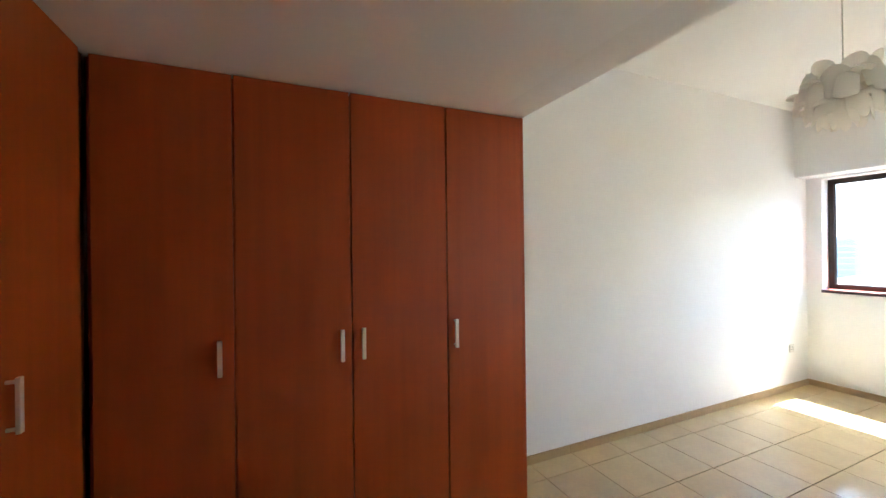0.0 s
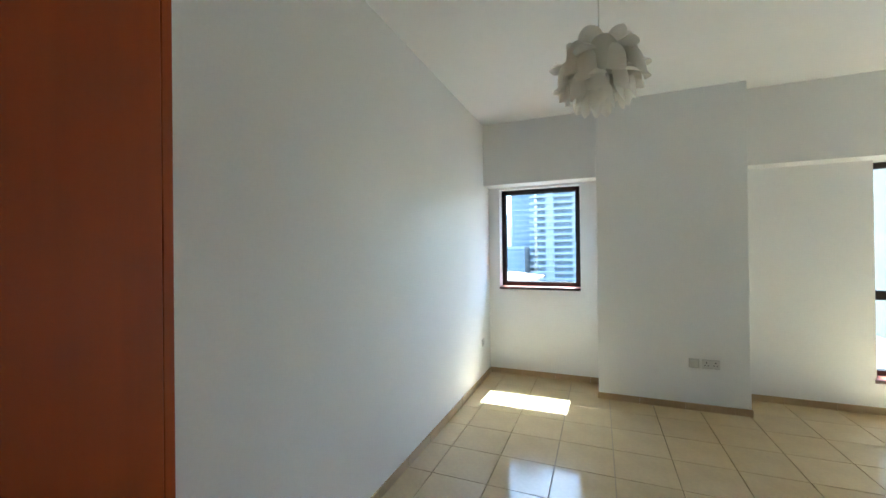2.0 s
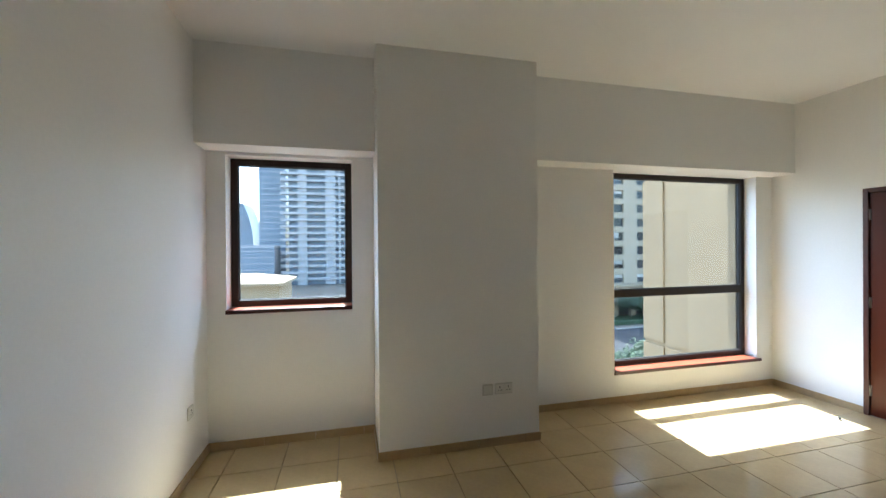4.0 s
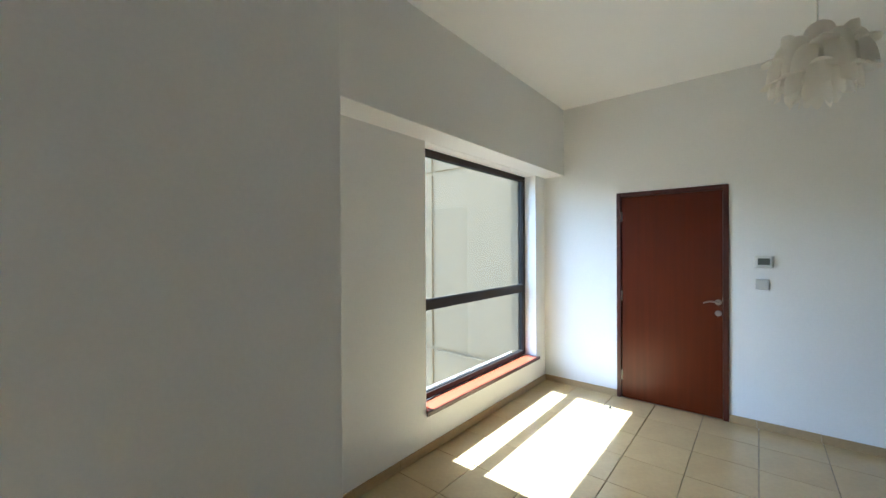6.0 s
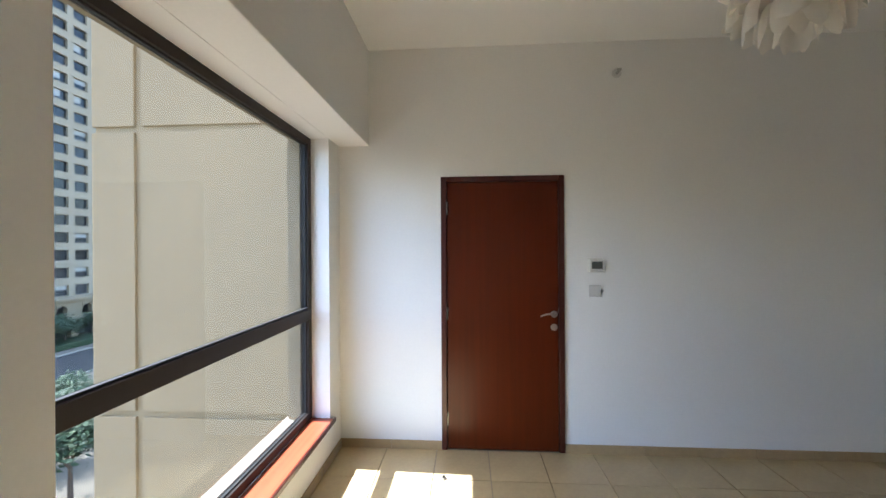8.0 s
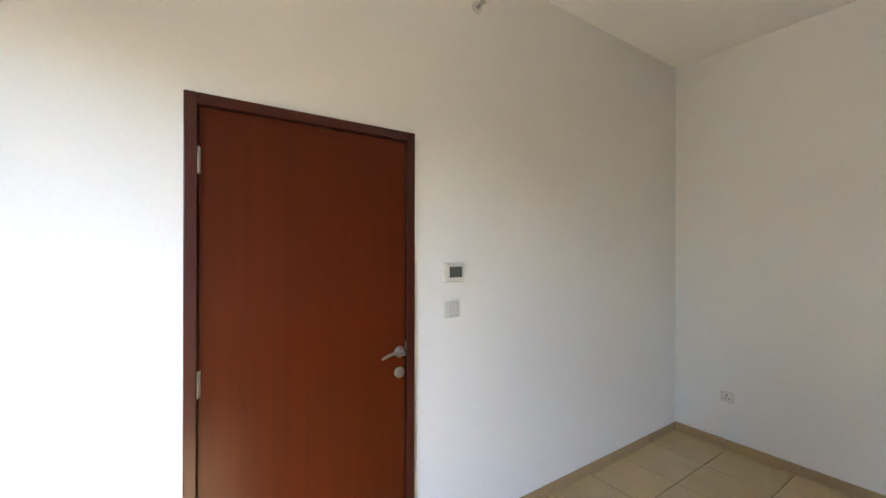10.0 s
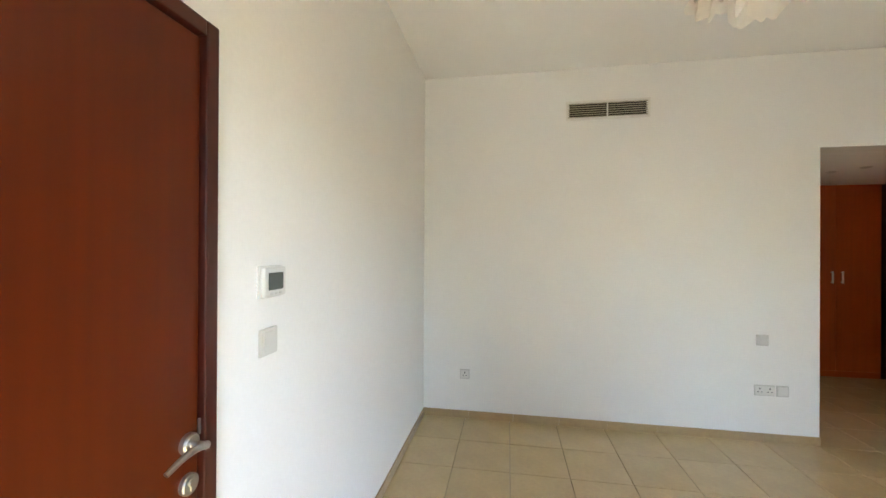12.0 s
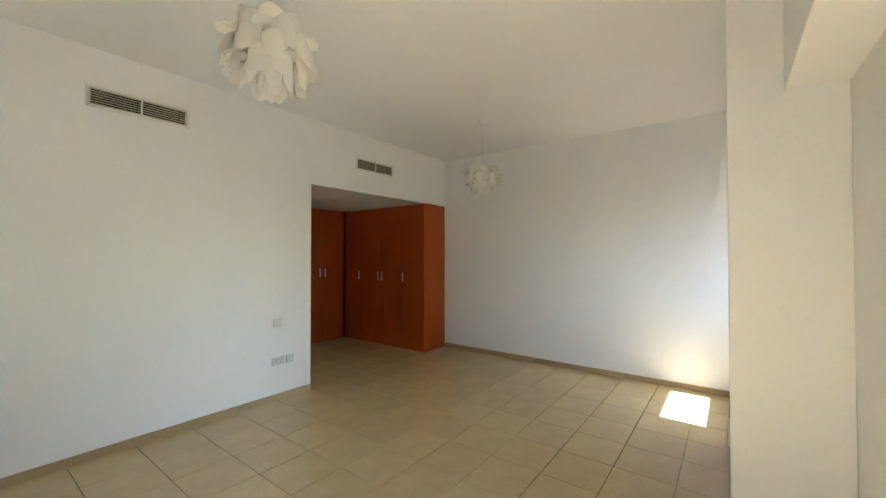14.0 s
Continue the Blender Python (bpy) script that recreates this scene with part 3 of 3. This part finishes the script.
def cream_tower():
    t = thing("apartment_tower", "cream apartment tower with rows of dark windows", "building")
    levels = [STREET + 8.2 + 3.25 * k for k in range(17)]
    top = STREET + 66
    cols = [(49.6, 1.1), (53.1, 1.0), (61.4, 2.7), (67.6, 2.6), (71.3, 2.6), (75.0, 2.6), (78.7, 2.6)]
    tan = [(56.5, 1.9), (59.0, 1.2)]
    def front(x0, x1, y, columns, height, mat, name):
        holes = [(c - w / 2, c + w / 2, z - height / 2, z + height / 2) for c, w in columns for z in levels]
        return part(name, pierced("y", y, y + 0.9, (x0, x1), (STREET, top), holes), mat, t)
    front(46, 54.6, 77.0, cols[:2], 1.75, TOWER, "wall")
    front(54.6, 60.0, 79.0, tan, 1.7, TOWER_TAN, "bay_wall")
    front(60.0, 82, 77.0, cols[2:], 1.9, TOWER, "wall")
    part("rear_block", solid((46, 80.0, STREET), (82, 96, top)), TOWER, t)
    part("bay_cheek", solid((54.4, 77.9, STREET), (54.6, 79.0, top)), TOWER, t)
    part("bay_cheek", solid((60.0, 77.9, STREET), (60.2, 79.0, top)), TOWER, t)
    part("parapet", solid((45.6, 76.6, top), (82.4, 96.4, top + 1.2)), TOWER, t)
    for c, w in cols:
        shared_windows(t, [c], 77.5, levels, w, 1.9, TOWER_GLASS)
    for c, w in tan:
        shared_windows(t, [c], 79.5, levels, w, 1.7, TOWER_GLASS)
    lower = [(45.2 + 4.4 * k, 48.4 + 4.4 * k, STREET, STREET + 3.1) for k in range(9)]
    upper = [(45.9 + 4.4 * k, 47.7 + 4.4 * k, STREET + 4.1, STREET + 6.0) for k in range(9)]
    arcade = part("arcade", pierced("y", 73.4, 74.2, (44, 84), (STREET, STREET + 6.6), lower + upper), TOWER_TAN, t, "tan arcade along the foot")
    part("belt_course", solid((43.7, 72.5, STREET + 3.4), (84.3, 73.4, STREET + 3.85), 0.06), TOWER_TAN, t, "projecting tan belt course")
    for k in range(9):
        bm = bmesh.new()
        c = 46.8 + 4.4 * k
        n = 14
        ring = [(0.9 * math.cos(math.pi * i / n), 0.9 * math.sin(math.pi * i / n)) for i in range(n + 1)]
        for (xa, za), (xb, zb) in zip(ring, ring[1:]):
            vs = [bm.verts.new((c + x, 73.38, STREET + 5.0 + z)) for x, z in ((xa, za), (xb, zb), (xb, 1.05), (xa, 1.05))]
            bm.faces.new(vs)
        bmesh.ops.recalc_face_normals(bm, faces=bm.faces)
        bmesh.ops.solidify(bm, geom=bm.faces[:], thickness=0.15)
        part("arch", bm, TOWER_TAN, arcade)
    part("cornice", solid((43.7, 72.9, STREET + 6.6), (84.3, 77.0, STREET + 7.1), 0.06), TOWER_TAN, t, "tan cornice")
    # Wall coloured near black, so the passage shade is painted in.
    part("dark_passage", solid((44, 76.2, STREET), (84, 76.6, STREET + 6.5)), OPENING_SHADE, t, "near-black wall behind the arcade, its shade in the colour")


cream_tower()


def balcony_tower():
    t = thing("balcony_tower", "pale high-rise with white balcony bands and blue glass", "building")
    x0, x1, y, top = -26, 22, 176.0, 95
    part("wall", solid((x0 + 1.5, y + 1.0, STREET), (x1, y + 30, top)), BLUE_GLASS, t, "blue glass body")
    for a, b in ((-20.6, -17.0), (-9.2, -5.0), (4.4, 8.0)):
        part("pier", solid((a, y - 0.6, STREET), (b, y + 1.0, top)), BLUE_WHITE, t, "white pier")
    part("fin", solid((-3.6, y - 1.4, STREET), (-2.8, y + 1.0, top)), BLUE_WHITE, t, "slim white fin")
    slab = mesh("balcony", box(bmesh.new(), (-27, -1.2, 0), (22, 1.0, 1.05), 0.05), BLUE_WHITE)
    nose = mesh("rounded_balcony", rod(bmesh.new(), (0, 0, 0), (0, 0, 1.05), 2.3, sides=20), BLUE_WHITE)
    for k in range(38):
        z = STREET + 2 + 2.85 * k
        b = new("balcony", slab)
        b.parent, b.location = t, (0, y + 0.1, z)
        n = new("rounded_balcony", nose)
        n.parent, n.location = t, (-25.6, y + 0.8, z)


balcony_tower()


def glass_tower(label, x0, x1, y0, y1, top, pitch=2.6, curved=False):
    t = thing("glass_tower", label, "building")
    if curved:
        bm, n = bmesh.new(), 16
        rings = []
        for i in range(n + 1):
            s = i / n
            reach = x1 - (x1 - x0) * 0.75 * max(0, s - 0.35) ** 2.2 * 1.6
            z = STREET + (top - STREET) * s
            rings.append([bm.verts.new(p) for p in ((x0, y0, z), (reach, y0, z), (reach, y1, z), (x0, y1, z))])
        for a, b in zip(rings, rings[1:]):
            for k in range(4):
                bm.faces.new((a[k], a[(k + 1) % 4], b[(k + 1) % 4], b[k]))
        bm.faces.new(rings[-1])
        bmesh.ops.recalc_face_normals(bm, faces=bm.faces)
        part("wall", bm, BLUE_GLASS, t)
        return t
    part("wall", solid((x0, y0, STREET), (x1, y1, top)), BLUE_GLASS, t)
    band = mesh("floor_band", box(bmesh.new(), (x0 - 0.1, y0 - 0.15, 0), (x1 + 0.1, y0 + 0.05, 0.42)), BLUE_WHITE)
    for k in range(int((top - STREET) / pitch)):
        b = new("floor_band", band)
        b.parent, b.location = t, (0, 0, STREET + pitch * (k + 0.6))
    part("parapet", solid((x0 - 0.2, y0 - 0.2, top), (x1 + 0.2, y1, top + 1)), BLUE_WHITE, t)
    return t


glass_tower("slim blue glass tower with thin white floor bands", -39, -27.8, 190, 215, 110)
glass_tower("wide blue glass block of a few storeys", -46, -29.5, 172, 186, 2.2)
glass_tower("distant blue glass tower with one curved edge", -67, -55, 250, 275, 29, curved=True)
glass_tower("distant pale blue glass slab tower", -55, -48, 300, 320, 80)
glass_tower("low far blue glass block", -92, -78, 230, 245, 4)


def pavilion():
    t = thing("pavilion", "low cream building with a shallow hipped roof", "building")
    part("wall", solid((-14, 38, STREET), (-5.2, 46, -1.7)), FACADE, t)
    part("eaves", solid((-14.5, 37.5, -1.7), (-4.7, 46.5, -1.45), 0.03), FACADE, t)
    bm = bmesh.new()
    base = [bm.verts.new(p) for p in ((-14.5, 37.5, -1.45), (-4.7, 37.5, -1.45), (-4.7, 46.5, -1.45), (-14.5, 46.5, -1.45))]
    ridge = [bm.verts.new(p) for p in ((-11.5, 42, -0.75), (-7.7, 42, -0.75))]
    for f in ((base[0], base[1], ridge[1], ridge[0]), (base[1], base[2], ridge[1]), (base[2], base[3], ridge[0], ridge[1]), (base[3], base[0], ridge[0])):
        bm.faces.new(f)
    bmesh.ops.recalc_face_normals(bm, faces=bm.faces)
    part("roof", bm, FACADE, t, "pale hipped roof")


pavilion()


def tree(at, height, spread):
    rng = random.Random(int(at[0] * 13 + at[1] * 7))
    t = thing("tree", "leafy green street tree with a slim trunk", "tree", "street trees", at)
    bm = bmesh.new()
    fork = Vector((0, 0, height * 0.45))
    rod(bm, (0, 0, 0), fork, 0.16, 0.1, 8)
    tips = []
    for i in range(7):
        a = i * 2.4 + rng.random()
        tip = fork + Vector((math.cos(a) * spread * rng.uniform(0.3, 0.7), math.sin(a) * spread * rng.uniform(0.3, 0.7), height * rng.uniform(0.15, 0.45)))
        rod(bm, fork - Vector((0, 0, height * 0.08 * rng.random())), tip, 0.06, 0.02, 6)
        tips.append(tip)
    part("trunk", bm, BARK, t)
    verts, faces = [], []
    for k in range(2600):
        c = rng.choice(tips) + Vector((rng.gauss(0, spread * 0.24), rng.gauss(0, spread * 0.24), rng.gauss(0, height * 0.085)))
        r = rng.uniform(0.12, 0.3)
        u = Vector((rng.gauss(0, 1), rng.gauss(0, 1), rng.gauss(0, 0.6))).normalized()
        v = u.orthogonal().normalized()
        n = len(verts)
        verts += [c - u * r, c + v * r * 0.45, c + u * r, c - v * r * 0.45]
        faces.append((n, n + 1, n + 2, n + 3))
    me = bpy.data.meshes.new("crown")
    me.from_pydata([tuple(p) for p in verts], [], faces)
    me.materials.append(LEAF)
    crown = new("crown", me)
    crown.parent = t


for x, y, h, s in ((24.5, 27.5, 6, 2.4), (28, 33, 5, 2.4), (33, 35, 5, 2.4), (44, 68.5, 4.2, 2.2), (50, 69.5, 3.8, 2), (57.5, 68.5, 5.6, 2.6), (61, 69, 5, 2.4), (67, 69, 5.2, 2.4), (72, 68.5, 4.5, 2.2), (30, 25.5, 4.6, 2.2)):
    tree((x, y, STREET), h, s)
bm = bmesh.new()
box(bm, (40, 66, STREET), (82, 70.5, STREET + 0.9), 0.1)
structure("planting_bed", bm, LEAF, "green planted bed beside the road", "planting")

# ---- skirting and floor tiles ----
def run(axis, side, plane, a, b):
    """Skirting tiles along a wall: plane is the wall's face, side the way into the room."""
    base = tagged(new("baseboard"), "tan tile skirting along the wall", "baseboard", kind="structure")
    u = a
    while u < b - 0.01:
        v = min(u + 0.4, b)
        size = round(v - u - 0.0012, 4)
        d0, d1 = sorted((plane + side * 0.0005, plane + side * 0.011))
        if axis == "x":
            bm = solid((u, d0, -0.004), (u + size, d1, 0.067), 0.0025)
        else:
            bm = solid((d0, u, -0.004), (d1, u + size, 0.067), 0.0025)
        part("tile", bm, SKIRT, base)
        u = v


run("y", 1, 0.0, 0.0, WIDTH)
run("x", -1, WIDTH, 0.011, 1.306)
run("y", -1, 1.306, 3.88, WIDTH - 0.011)
run("x", -1, 3.88, 1.295, 2.637)
run("y", 1, 2.626, 3.88, WIDTH - 0.011)
run("x", -1, WIDTH, 2.637, LENGTH)
run("y", -1, LENGTH, DOOR_Y[1], WIDTH - 0.011)
run("y", -1, LENGTH, 0.011, DOOR_Y[0])
run("x", 1, 0.0, NICHE_X, LENGTH)
run("y", -1, NICHE_X, -1.98, 0.0)


def floor_tiles():
    base = bpy.data.objects["floor"]
    gap = 0.0045
    cache = {}
    def lay(x0, x1, y0, y1):
        if x1 - x0 < 0.012 or y1 - y0 < 0.012:
            return
        key = (round(x1 - x0, 3), round(y1 - y0, 3))
        if key not in cache:
            bm = bmesh.new()
            w, h, c = key[0] / 2, key[1] / 2, 0.0015
            low = [bm.verts.new(p) for p in ((-w, -h, -0.0115), (w, -h, -0.0115), (w, h, -0.0115), (-w, h, -0.0115))]
            mid = [bm.verts.new((v.co.x, v.co.y, -c)) for v in low]
            top = [bm.verts.new((math.copysign(w - c, v.co.x), math.copysign(h - c, v.co.y), 0)) for v in low]
            for p, q in ((low, mid), (mid, top)):
                for k in range(4):
                    bm.faces.new((p[k], p[(k + 1) % 4], q[(k + 1) % 4], q[k]))
            bm.faces.new(top)
            cache[key] = mesh("tile", bm, TILE)
        t = new("tile", cache[key])
        t.parent = base
        t.location = ((x0 + x1) / 2, (y0 + y1) / 2, 0)
        t.rotation_euler = (random.uniform(-1, 1) * 0.0012, random.uniform(-1, 1) * 0.0012, 0)
    xs = [1.005 + 0.403 * k for k in range(-3, 13)]
    ys = [3.19 + 0.396 * k for k in range(-14, 4)]
    for x in xs:
        for y in ys:
            a, b, c, d = max(x, 0.0) + gap / 2, min(x + 0.403, LENGTH) - gap / 2, y + gap / 2, min(y + 0.396, WIDTH) - gap / 2
            if y < -0.001 and x > NICHE_X:
                if y + 0.396 > 0:
                    lay(a, b, 0.002, d)
                continue
            if y < -2.0:
                continue
            lay(a, b, c, d)


floor_tiles()
